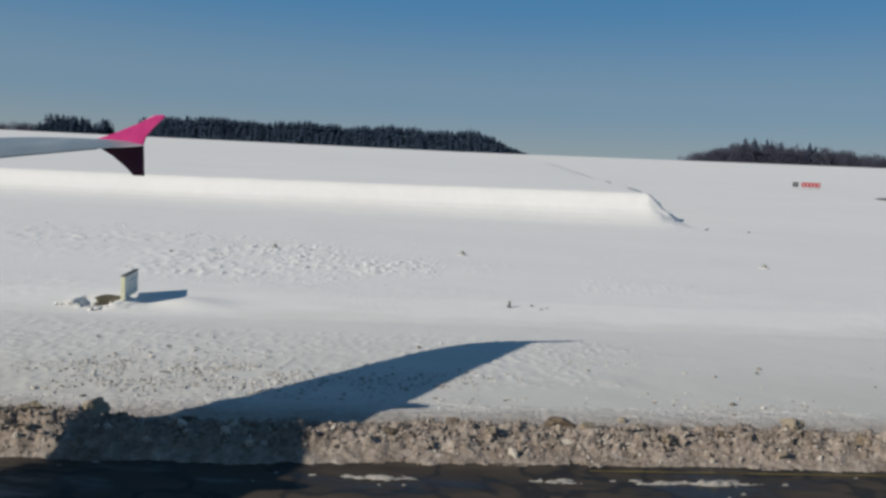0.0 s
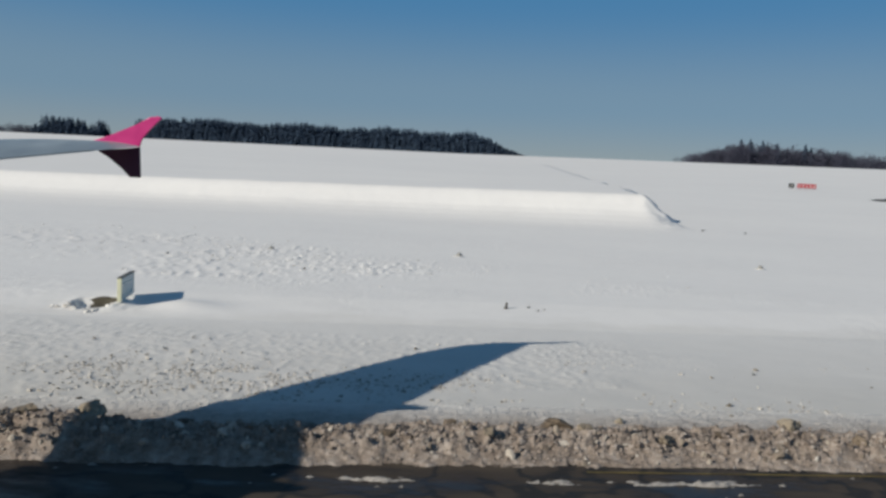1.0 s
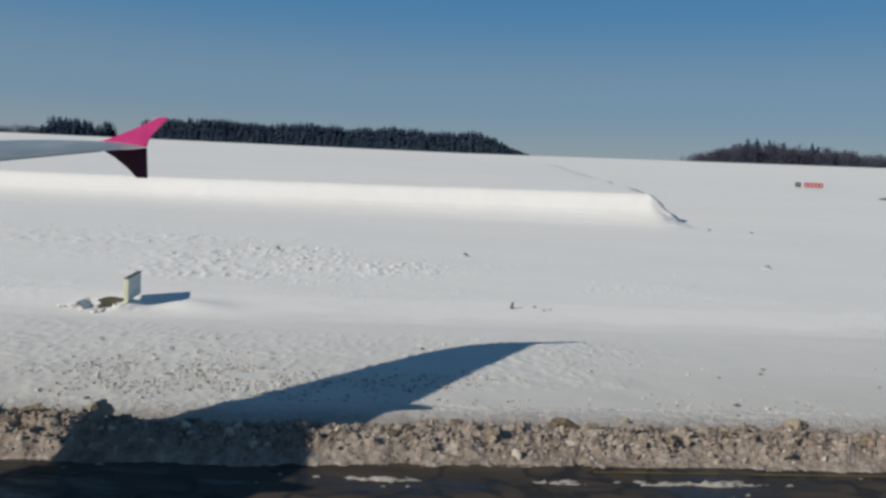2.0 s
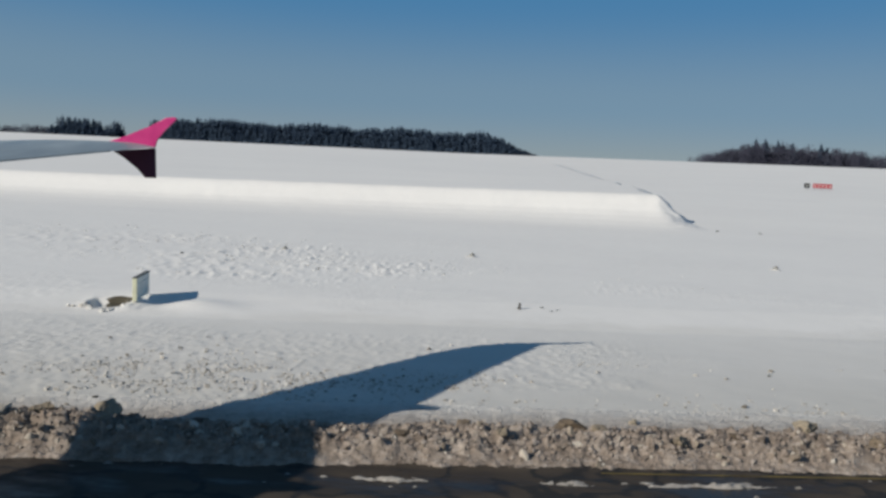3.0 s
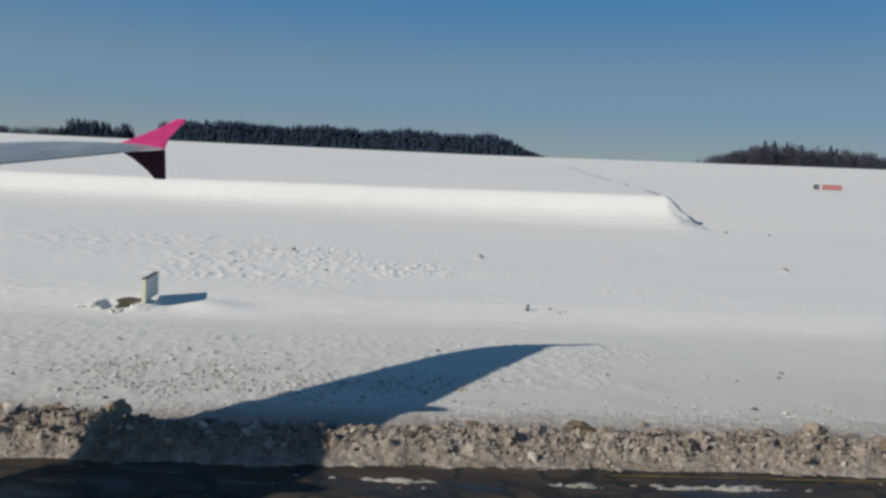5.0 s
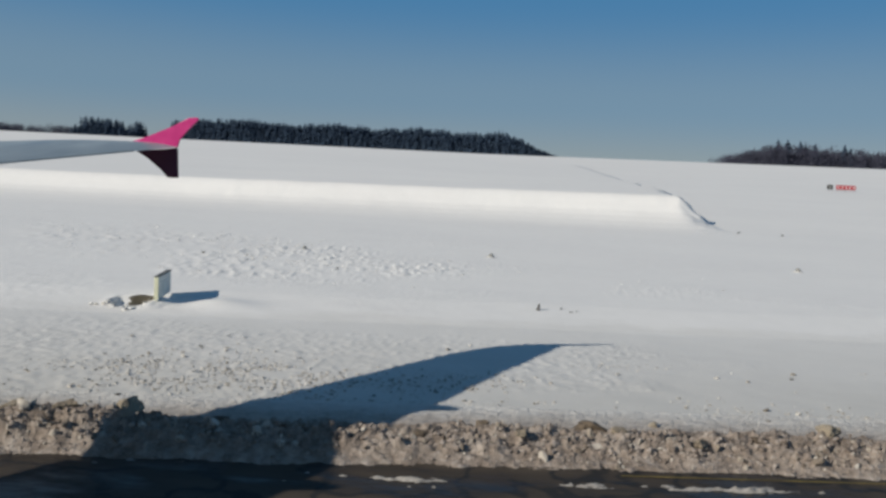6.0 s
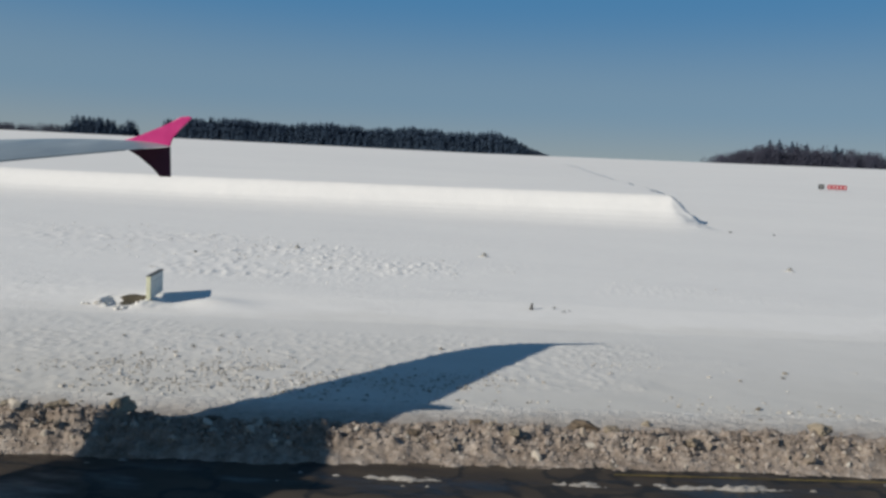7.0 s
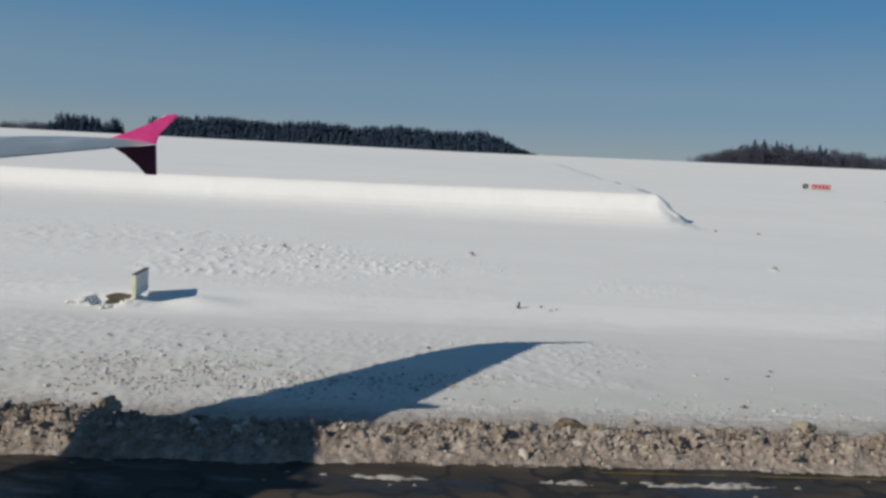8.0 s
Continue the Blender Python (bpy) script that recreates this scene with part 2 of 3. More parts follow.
def land(x, y):
    """Height of the snow field."""
    x, y = np.asarray(x, float), np.asarray(y, float)
    v = y - LEAN * x * smooth(80, 30, y)
    low = np.interp(v, [-400, 11.4, 11.8, 13.0, 14.0, 22.6, 25.8, 45, 63, 100, 141, 200, 265, 330, 500, 640, 1500, 5000],
                    [-0.3, -0.3, -0.20, -0.04, 0.0, -0.04, 0.20, 0.62, 1.10, 3.1, 5.45, 9.1, 13.2, 15.6, 19.0, 19.0, -30, -260])
    shelf = np.interp(v, [60.5, 62.5, 64.2, 65.4, 66.2, 66.9, 67.5, 67.9, 68.4, 70.5, 141, 205], [1.03, 1.20, 1.48, 1.82, 2.20, 2.78, 3.32, 3.56, 3.63, 3.7, 6.7, 9.45])
    shelf = shelf + np.clip(0.010 * x, -0.25, 0.18) * smooth(62, 67, v) * smooth(141, 75, v)
    edge = 17.5 + 0.035 * (v - 66) + 0.6 * fbm(v * 0.2, v * 0 + 3.0, 4)
    inside = smooth(1.9, -1.5, x - edge + 0.35 * fbm(x * 0.9, v * 0.9, 3)) * (v > 60.5) * (v < 205)
    z = low + (shelf - low) * inside
    calm = smooth(11.4, 13.8, v)
    z = z + calm * (0.006 * fbm(x * 0.22, v * 0.3, 3) + (0.002 + 0.006 * smooth(24, 16, v)) * fbm(x * 0.9, v * 1.1, 4) * smooth(80, 20, v))
    rough = smooth(0.05, 0.55, fbm(x * 0.13 + 5, v * 0.30 + 2, 3) + 0.3 * smooth(3, -6, x) + 0.35 * smooth(18.5, 15, v))
    z = z + calm * smooth(60, 30, v) * rough * 0.022 * np.maximum(0, fbm(x * 7.5, v * 7.5, 3, 0.6))
    # crusted snow, broken and kicked up in patches
    kicked = 0.0
    for cx, cv, wx, wv in ((-12.5, 37.5, 5.5, 5.0), (-6.0, 35.0, 4.0, 3.5), (-20.0, 42.0, 7.0, 5.0), (-2.0, 33.5, 2.6, 2.0), (-9.5, 31.5, 4.5, 2.2)):
        kicked = kicked + np.exp(-((x - cx) / wx) ** 2 - ((v - cv) / wv) ** 2)
    kicked = smooth(0.25, 0.75, np.minimum(kicked, 1) * (0.75 + 0.6 * fbm(x * 0.35, v * 0.35, 3)))
    z = z + kicked * 0.043 * np.maximum(-0.1, fbm(x * 3.4 + 0.5 * v, v * 3.0, 4, 0.7))
    # the hollow dug round the sign's foot, its spoil thrown up in a rim
    away = np.hypot((x + 10.55) / 0.80, (y - 22.95) / 0.62) + 0.25 * fbm(x * 1.9, y * 1.9, 3)
    z = z - 0.20 * smooth(1.0, 0.75, away) + 0.03 * np.exp(-((away - 1.15) / 0.2) ** 2) * (1 + 0.7 * fbm(x * 2.5, y * 2.5, 3))
    z = z + 0.13 * np.exp(-((x + 8.0) / 1.0) ** 2 - ((y - 23.3) / 0.6) ** 2)
    z = z + 0.17 * np.exp(-((x + 9.72) / 0.38) ** 2 - ((y - 22.75) / 0.42) ** 2) * (1 + 0.6 * fbm(x * 3.1, y * 3.1, 3))
    z = z + (0.025 * fbm(x * 0.4, v * 0.7, 3) + 0.02 * np.minimum(0, fbm(x * 0.8, v * 0.6, 3) + 0.25)) * smooth(64.0, 66, v) * smooth(72, 69, v) * inside
    z = z + smooth(150, 265, v) * (0.008 * np.maximum(x, 0) - 0.002 * np.minimum(x, 0)) * smooth(1500, 300, np.abs(x))
    return z


def axis(*spans):
    out = []
    for a, b, step in spans:
        out += list(np.arange(a, b, step))
    return np.array(out + [spans[-1][1]])


def sheet(name, xs, vs, height, mat, lean=True):
    X, V = np.meshgrid(xs, vs)
    Y = V + LEAN * X * smooth(80, 30, V) if lean else V
    Z = height(X, Y)
    nr, nc = X.shape
    co = np.stack([X, Y, Z], -1).reshape(-1, 3)
    i = (np.arange(nr - 1)[:, None] * nc + np.arange(nc - 1)[None]).ravel()
    quads = np.stack([i, i + 1, i + nc + 1, i + nc], -1)
    me = bpy.data.meshes.new(name)
    me.vertices.add(len(co))
    me.vertices.foreach_set("co", co.ravel())
    me.loops.add(quads.size)
    me.loops.foreach_set("vertex_index", quads.ravel())
    me.polygons.add(len(quads))
    me.polygons.foreach_set("loop_start", np.arange(len(quads)) * 4)
    me.polygons.foreach_set("use_smooth", np.ones(len(quads), bool))
    me.update(calc_edges=True)
    me.materials.append(mat)
    return new(name, me)


def spread(near, far, growth):
    out = [near]
    step = 0.2
    while out[-1] < far:
        out.append(out[-1] + step)
        step *= growth
    return out


wide = spread(22.0, 3000, 1.13)
xs = np.array([-v for v in reversed(wide)] + list(np.arange(-21.84, -11.5, 0.12)) + list(np.arange(-11.46, 11.47, 0.06)) + list(np.arange(11.52, 21.9, 0.12)) + wide)
vs = axis((-400, -20, 60), (-20, 10.9, 4), (10.9, 20, 0.07), (20, 27, 0.12), (27, 47, 0.15), (47, 60, 0.4), (60, 71, 0.2), (71, 72, 0.5), (72, 140, 1.2),
          (140, 280, 3), (280, 700, 14), (700, 4500, 200))


def field(x, y):
    """The snow field, sunk under the ploughed ridge that lies on it."""
    return land(x, y) - 0.06 * smooth(13.6, 13.1, y - LEAN * x)


ground = sheet("ground", xs, vs, field, SNOW)
tagged(ground, "white wind-packed snow field rising to a low crest", "snow field", kind="structure")

road_v = axis((-60, 8, 4), (8, 11.75, 0.15))
road_x = axis((-120, -14, 4), (-14, 14, 0.4), (14, 120.1, 4))
road = sheet("road", road_x, road_v, lambda x, y: -0.10 + 0.004 * fbm(x * 0.7, y * 0.7, 3), TARMAC)
tagged(road, "brown wet taxiway tarmac with meltwater and ice patches", "taxiway", kind="structure")
line = sheet("road_marking", axis((2.2, 60.1, 0.5)), np.array([FOOT - 0.10, FOOT - 0.08, FOOT - 0.06]), lambda x, y: -0.094 + 0 * x, YELLOW)
tagged(line, "narrow worn yellow edge line on the tarmac", "road marking", kind="structure")


# ---- windrow of ploughed snow ----
def windrow(x, y):
    """A ragged foot on the tarmac, a smeared strip, a lumpy crest and a dirty apron that runs out onto the field."""
    v = y - LEAN * x
    u = v - FOOT + 0.10 * fbm(x * 0.45, x * 0 + 4, 4) + 0.06 * fbm(x * 3.0, v * 6.0, 5, 0.75)
    crest = 0.14 + 0.055 * fbm(x * 0.35, x * 0 + 9, 3) + 0.20 * np.exp(-((x + 6.5) / 1.2) ** 2)
    strip = 0.045 * smooth(0.0, 0.25, u) + 0.07 * smooth(0.12, 0.45, u)
    z = -0.15 + strip + 0.06 * smooth(-0.05, 0.1, u) + crest * smooth(0.24, 0.75, u) * smooth(1.6, 0.9, u)
    body = smooth(0.18, 0.5, u) * smooth(1.6, 1.1, u)
    chunk = np.abs(fbm(x * 2.6, v * 4.2, 5, 0.68))
    z = z + body * (0.105 * chunk - 0.035 + 0.05 * np.abs(fbm(x * 7.0, v * 7.0, 3, 0.6)))
    z = z + smooth(0.0, 0.12, u) * (0.012 * fbm(x * 2.0, v * 5.0, 3) + 0.016 * np.abs(fbm(x * 9, v * 12, 3, 0.65)))
    apron = land(x, y) + 0.016 - 0.06 * smooth(1.7, 2.4, u + 0.5 * fbm(x * 0.9, v * 0.9, 4)) + 0.022 * np.abs(fbm(x * 5, v * 5, 3, 0.6))
    return np.where(u > 0.95, np.maximum(z, apron), z)


ridge = sheet("snow_windrow", axis((-60, -12, 0.5), (-12, 12, 0.04), (12, 60.1, 0.5)), axis((11.0, 14.3, 0.035)), windrow, DIRTY)
tagged(ridge, "ridge of dirty brown ploughed snow along the tarmac edge", "snow bank", kind="stuff")


def lump_shapes(count, seed):
    r = np.random.default_rng(seed)
    out = []
    for _ in range(count):
        bm = bmesh.new()
        bmesh.ops.create_icosphere(bm, subdivisions=1, radius=1.0)
        for vert in bm.verts:
            vert.co *= 0.45 + 0.8 * r.random()
        bm.verts.index_update()
        out.append((np.array([v.co[:] for v in bm.verts]), np.array([[v.index for v in f.verts] for f in bm.faces])))
        bm.free()
    return out


LUMPS = lump_shapes(16, 3)


def scatter(name, places, sizes, mat, seed, label, category, flat=0.8):
    r = np.random.default_rng(seed)
    verts, faces, base = [], [], 0
    for (x, y, z), s in zip(places, sizes):
        v, f = LUMPS[r.integers(len(LUMPS))]
        q = np.array(Euler(r.random(3) * 6.28).to_matrix())
        verts.append((v * (s * (0.7 + 0.6 * r.random(3)))) @ q.T * (1, 1, flat) + (x, y, z))
        faces.append(f + base)
        base += len(v)
    me = mesh_of(name, np.concatenate(verts).tolist(), np.concatenate(faces).tolist(), mat)
    return tagged(new(name, me), label, category, kind="stuff")


r = np.random.default_rng(11)
lump_meshes = []
for k in range(16):
    bm = bmesh.new()
    bmesh.ops.create_icosphere(bm, subdivisions=2, radius=1.0)
    cuts = [Vector(r.normal(size=3)).normalized() for _ in range(7)]
    for vert in bm.verts:
        # a broken chunk: flat fracture faces, then a little crumbling
        for c in cuts:
            over = vert.co.dot(c) - 0.55
            if over > 0:
                vert.co -= c * over
        q = Vector(vert.co) * 2.4 + Vector((k * 7.1, 0, 0))
        vert.co *= 1 + 0.22 * noise.noise(q) + 0.14 * noise.noise(q * 2.7)
    me = bpy.data.meshes.new("lump")
    bm.to_mesh(me)
    bm.free()
    me.materials.append(CLOD_DIRTY)
    lump_meshes.append(me)
for k in range(300):
    x, u = r.uniform(-9.0, 10.5), 0.62 + 0.24 * r.normal()
    y = FOOT + u + LEAN * x
    size = 0.028 + 0.075 * r.random() ** 3.2
    lump = new("lump", lump_meshes[k % 16])
    lump.parent = ridge
    lump.matrix_local = pose(x, y, float(windrow(x, y)) + size * 0.05, *(r.random(3) * 360)) @ Matrix.Diagonal((size * 1.5, size, size * 0.65, 1))
n = 13000
px_, pu = r.uniform(-12.5, 12.5, n), np.where(r.random(n) < 0.25, r.uniform(0.9, 2.2, n), np.clip(0.66 + 0.34 * r.normal(size=n), 0.06, 2.0))
sz = 0.010 + 0.05 * r.random(n) ** 3.4 * np.exp(-((pu - 0.65) / 0.55) ** 2)
py_ = FOOT + pu + LEAN * px_
scatter("snow_rubble", zip(px_, py_, windrow(px_, py_) + sz * 0.1), sz, DIRTY_LUMP, 5,
        "broken lumps of dirty ploughed snow and ice", "snow rubble")
# flakes and crumbs flung from the plough: dense drifts of them on one stretch, few on the other
n = 30000
px_ = r.uniform(-13, 13, n)
pv = FOOT + 1.2 + 7.0 * r.beta(0.9, 2.0, n)
keep = 1.4 * fbm(px_ * 0.30 + 3, pv * 0.6, 4) + 0.45 * (px_ < -0.8) + 0.45 * (pv < 14.6) - 0.07 * np.maximum(0, pv - 16) > r.uniform(0.3, 1.4, n)
px_, pv = px_[keep], pv[keep]
sz = 0.010 + 0.040 * r.random(len(px_)) ** 5
for cx, cv, wx, wv, count in ((-4.3, 16.2, 1.9, 1.1, 1100), (-6.6, 16.6, 1.8, 1.2, 700), (-6.3, 15.0, 1.5, 0.6, 350), (-1.6, 15.8, 1.1, 0.7, 220), (5.0, 14.7, 1.6, 0.6, 220), (7.6, 14.5, 1.2, 0.5, 140), (1.2, 14.4, 1.0, 0.4, 150)):
    qx, qv = cx + wx * 0.7 * r.normal(size=count), cv + wv * 0.7 * r.normal(size=count)
    hold = (qv > 13.4) & (fbm(qx * 1.1, qv * 1.1, 3) > -0.15)
    px_, pv = np.concatenate([px_, qx[hold]]), np.concatenate([pv, qv[hold]])
    sz = np.concatenate([sz, 0.012 + 0.040 * r.random(int(hold.sum())) ** 2.5])
py_ = pv + LEAN * px_
scatter("snow_crumbs", zip(px_, py_, land(px_, py_) + sz * 0.15), sz, CLOD, 6, "small crumbs of thrown snow and soil on the field", "snow crumbs", 0.42)


# ---- woods on the crest ----
def conifer(verts, faces, x, y, z, h, r, sprays=44, girth=1.0):
    """A trunk's worth of drooping sprays, longest near the ground, with gaps and a bare leader."""
    wide_ = girth * h * (0.17 + 0.08 * r.random())
    for k in range(sprays):
        f = (k + r.random()) / sprays
        zb = z + h * (0.05 + 0.93 * f)
        a = r.random() * 6.2832
        rad = (wide_ * (1 - f) ** 0.8 + 0.25) * (0.6 + 0.6 * r.random())
        half = 0.35 * rad + 0.30
        c, q = math.cos(a), math.sin(a)
        base = len(verts)
        verts.append((x, y, zb + 0.30 * rad + 0.06 * h * (1 - f)))
        verts.append((x + rad * c - half * q, y + rad * q + half * c, zb - 0.30 * rad))
        verts.append((x + rad * c + half * q, y + rad * q - half * c, zb - 0.30 * rad))
        verts.append((x + 1.25 * rad * c, y + 1.25 * rad * q, zb - 0.42 * rad))
        faces.append((base, base + 1, base + 2))
        faces.append((base + 1, base + 3, base + 2))
    base = len(verts)
    verts += [(x - 0.18, y, z + 0.86 * h), (x + 0.18, y, z + 0.86 * h), (x, y, z + 1.03 * h)]
    faces.append((base, base + 1, base + 2))


def broadleaf(verts, faces, x, y, z, h, r, twigs=170):
    """A bare crown: many thin twigs spread through an uneven dome."""
    for _ in range(twigs):
        a, u = r.random() * 6.28, r.random()
        rad = h * 0.36 * math.sqrt(r.random())
        zz = h * (0.18 + 0.72 * u) * (1 - 0.35 * (rad / (h * 0.36)) ** 2)
        p = np.array([x + rad * math.cos(a), y + rad * math.sin(a), z + zz])
        d = np.array([math.cos(a) * 0.7 + r.normal() * 0.4, math.sin(a) * 0.7 + r.normal() * 0.4, 0.9 + 0.5 * r.random()])
        d *= h * (0.06 + 0.07 * r.random()) / np.linalg.norm(d)
        s = np.cross(d, r.normal(size=3))
        s *= h * 0.016 / (np.linalg.norm(s) + 1e-6)
        base = len(verts)
        verts += [tuple(p - s), tuple(p + s), tuple(p + d)]
        faces.append((base, base + 1, base + 2))
    base = len(verts)
    verts += [(x - 0.2, y, z - 1), (x + 0.2, y, z - 1), (x + 0.05, y, z + h * 0.6), (x - 0.05, y, z + h * 0.6)]
    faces.append((base, base + 1, base + 2, base + 3))


def wood(name, x0, x1, y0, y1, count, height, kind, mat, seed, label, edge=0):
    """edge: how many lower trees close the wood's near side."""
    r = np.random.default_rng(seed)
    verts, faces = [], []
    for k in range(count + edge):
        f = r.random()
        low = k >= count
        x, y = x0 + (x1 - x0) * f, r.uniform(y0 - 3, y0) if low else r.uniform(y0, y1)
        grown = r.uniform(0.35, 0.70) if low or r.random() < 0.45 else r.uniform(0.82, 1.08)
        kind(verts, faces, x, y, float(land(x, y)) - 0.3, height(f) * grown * (1 + 0.05 * math.sin(x * 0.11) + 0.04 * math.sin(x * 0.37)), r)
    return tagged(new(name, mesh_of(name, verts, faces, mat)), label, "woodland", kind="stuff")


def wood_height(f):
    return 15.6 * min(1.0, 0.10 + 6.2 * (1 - f), 0.85 + 3 * f)


def grove_height(f):
    return 13.8 * (1.0 if f < 0.62 else 0.68 if f < 0.8 else 0.9)


wood("spruce_wood", -201, 44, 480, 520, 4200, wood_height, conifer, HAZED_CONIFER, 21, "dense dark evergreen wood along the snowy crest", 1100)
wood("spruce_grove", -261, -222, 480, 505, 190, grove_height, conifer, HAZED_CONIFER, 22, "dark grove of pointed evergreen trees on the crest", 90)
wood("bare_thicket", -330, -262, 490, 520, 130, lambda f: 8.6, broadleaf, HAZED_BARE, 23, "low bare grey-brown thicket on the crest")
wood("bare_wood", 141, 300, 480, 525, 520, lambda f: 16.0 * min(1.0, 0.50 + 2.4 * f, 1.45 - f), broadleaf, HAZED_BARE, 24,
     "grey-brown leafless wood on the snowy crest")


def lone_conifer(x, y, h, seed):
    r = np.random.default_rng(seed)
    z = float(land(x, y)) - 0.3
    tree = tagged(new("conifer"), "tall dark evergreen rising out of the bare wood", "tree", "evergreens in the bare wood")
    tree.location = (x, y, z)
    verts, faces = [], []
    conifer(verts, faces, 0, 0, 0, h, r, 170, 1.15)
    crown = new("crown", mesh_of("crown", verts, faces, HAZED_CONIFER))
    crown.parent = tree
    part("trunk", tube_bm(0.22, 0.05, (0, 0, -0.5), (0, 0, h * 0.9), 8), BARK, tree)


for k, (x, h) in enumerate([(170.3, 18.2), (175.8, 18.4), (183.4, 17.8), (186.5, 15.5), (192.0, 16.6), (209.0, 16.6), (212.5, 14.6)]):
    lone_conifer(x * 1.03, 494, h * 1.02, 40 + k)


# ---- the aircraft ----
aircraft = tagged(new("aircraft"), "airliner with grey swept wing and magenta wingtip fence on the taxiway", "aircraft")
aircraft.location = (-12.0, -1.95, -0.10)
OFF = Vector((12.0, 1.95, 0.10))
TIP_X, TIP_Y, TIP_Z = -6.158, 15.2, 4.579
SPAN_SLOPE = 0.122


def edge_x(y):
    """Leading and trailing edge of the wing at the distance y from the cabin window."""
    s = TIP_Y - y
    back = TIP_X - math.tan(radians(17.0)) * s if y > 4.45 else TIP_X - math.tan(radians(17.0)) * (TIP_Y - 4.45)
    front = TIP_X - 1.75 - math.tan(radians(27.5)) * s
    tipping = max(0.0, (y - (TIP_Y - 1.8)) / 1.8)
    return front + 0.80 * tipping ** 3.0, back


def wing_bm(y0, y1, steps, f0=0.0, f1=1.0, lift=0.0):
    bm = bmesh.new()
    rings = []
    m = 14
    for k in range(steps + 1):
        y = y0 + (y1 - y0) * k / steps
        a, b = edge_x(y)
        c = b - a
        thick = (0.15 - 0.045 * (y + 1.95) / 17.0) * c
        ring = []
        for side in (1, -1):
            for i in range(m + 1):
                u = i / m if side == 1 else 1 - i / m
                if side == -1 and i in (0, m):
                    continue
                u = f0 + (f1 - f0) * u
                t = 5 * thick * (0.2969 * math.sqrt(u) - 0.126 * u - 0.3516 * u * u + 0.2843 * u ** 3 - 0.1036 * u ** 4)
                camber = 0.02 * c * math.sin(math.pi * u)
                z = TIP_Z - SPAN_SLOPE * (TIP_Y - y) + camber + side * (t * (1.1 if side > 0 else 0.8) + lift + 0.004)
                ring.append(bm.verts.new(Vector((a + u * c, y, z)) + OFF))
        rings.append(ring)
    for A, B in zip(rings[:-1], rings[1:]):
        for i in range(len(A)):
            bm.faces.new((A[i], A[(i + 1) % len(A)], B[(i + 1) % len(A)], B[i]))
    bm.faces.new(rings[0])
    bm.faces.new(list(reversed(rings[-1])))
    return bm


wing = part("wing", wing_bm(-1.9, TIP_Y, 100), WING_GREY, aircraft, "matt grey swept wing", smooth=True)


def plate(name, outline, y, thick, mat, label):
    """An upright plate with rounded rims, drawn by its outline in the aircraft's length and height."""
    bm = bmesh.new()
    a = [bm.verts.new(Vector((x, y - thick / 2, z)) + OFF) for x, z in outline]
    b = [bm.verts.new(Vector((x, y + thick / 2, z)) + OFF) for x, z in outline]
    bm.faces.new(a)
    bm.faces.new(list(reversed(b)))
    for i in range(len(a)):
        j = (i + 1) % len(a)
        bm.faces.new((a[i], b[i], b[j], a[j]))
    bmesh.ops.bevel(bm, geom=bm.edges[:], offset=thick * 0.3, segments=2, affect="EDGES", profile=0.5)
    return part(name, bm, mat, wing, label)


part("flap", wing_bm(4.6, 11.0, 16, 0.80, 0.985, 0.006), WING_GREY, wing, smooth=True)
part("aileron", wing_bm(11.06, 14.1, 10, 0.78, 0.985, 0.006), WING_GREY, wing, smooth=True)
for k in range(4):
    part("spoiler", wing_bm(5.0 + 1.45 * k, 6.38 + 1.45 * k, 4, 0.62, 0.76, 0.008), WING_GREY, wing, smooth=True)
part("slat", wing_bm(3.0, 13.0, 24, 0.0, 0.12, 0.003), WING_GREY, wing, smooth=True)
X, Z = TIP_X, TIP_Z
plate("upper_fence", [(X - 0.92, Z + 0.08), (X - 0.62, Z + 0.18), (X - 0.12, Z + 0.40), (X + 0.20, Z + 0.58), (X + 0.36, Z + 0.60), (X + 0.43, Z + 0.57),
                      (X + 0.18, Z + 0.33), (X + 0.03, Z + 0.17), (X, Z), (X - 0.4, Z - 0.04)], TIP_Y + 0.02, 0.05, MAGENTA, "magenta upper wingtip fence")
plate("lower_fence", [(X - 0.86, Z - 0.10), (X - 0.3, Z - 0.05), (X, Z - 0.01), (X + 0.02, Z - 0.60), (X - 0.20, Z - 0.60), (X - 0.34, Z - 0.44), (X - 0.60, Z - 0.22)],
      TIP_Y + 0.02, 0.05, PURPLE, "dark purple lower wingtip fence")


def fairing(y, length, drop):
    a, b = edge_x(y)
    z = TIP_Z - SPAN_SLOPE * (TIP_Y - y)
    bm = bmesh.new()
    bmesh.ops.create_icosphere(bm, subdivisions=3, radius=1.0)
    for v in bm.verts:
        x = v.co.x
        v.co = Vector((b + 1.05 - length / 2 + x * length / 2, y + v.co.y * 0.16 * (1 - 0.4 * max(0, x)), z - drop + v.co.z * 0.27 * (1 - 0.35 * max(0, x)))) + OFF
    part("flap_track_fairing", bm, WING_GREY, wing, smooth=True)


for y, length, drop in ((9.9, 2.6, 0.33), (6.6, 3.0, 0.34), (3.6, 3.2, 0.36)):
    fairing(y, length, drop)


HULL_Y, HULL_Z, HULL_R = -1.86, 3.95, 2.0


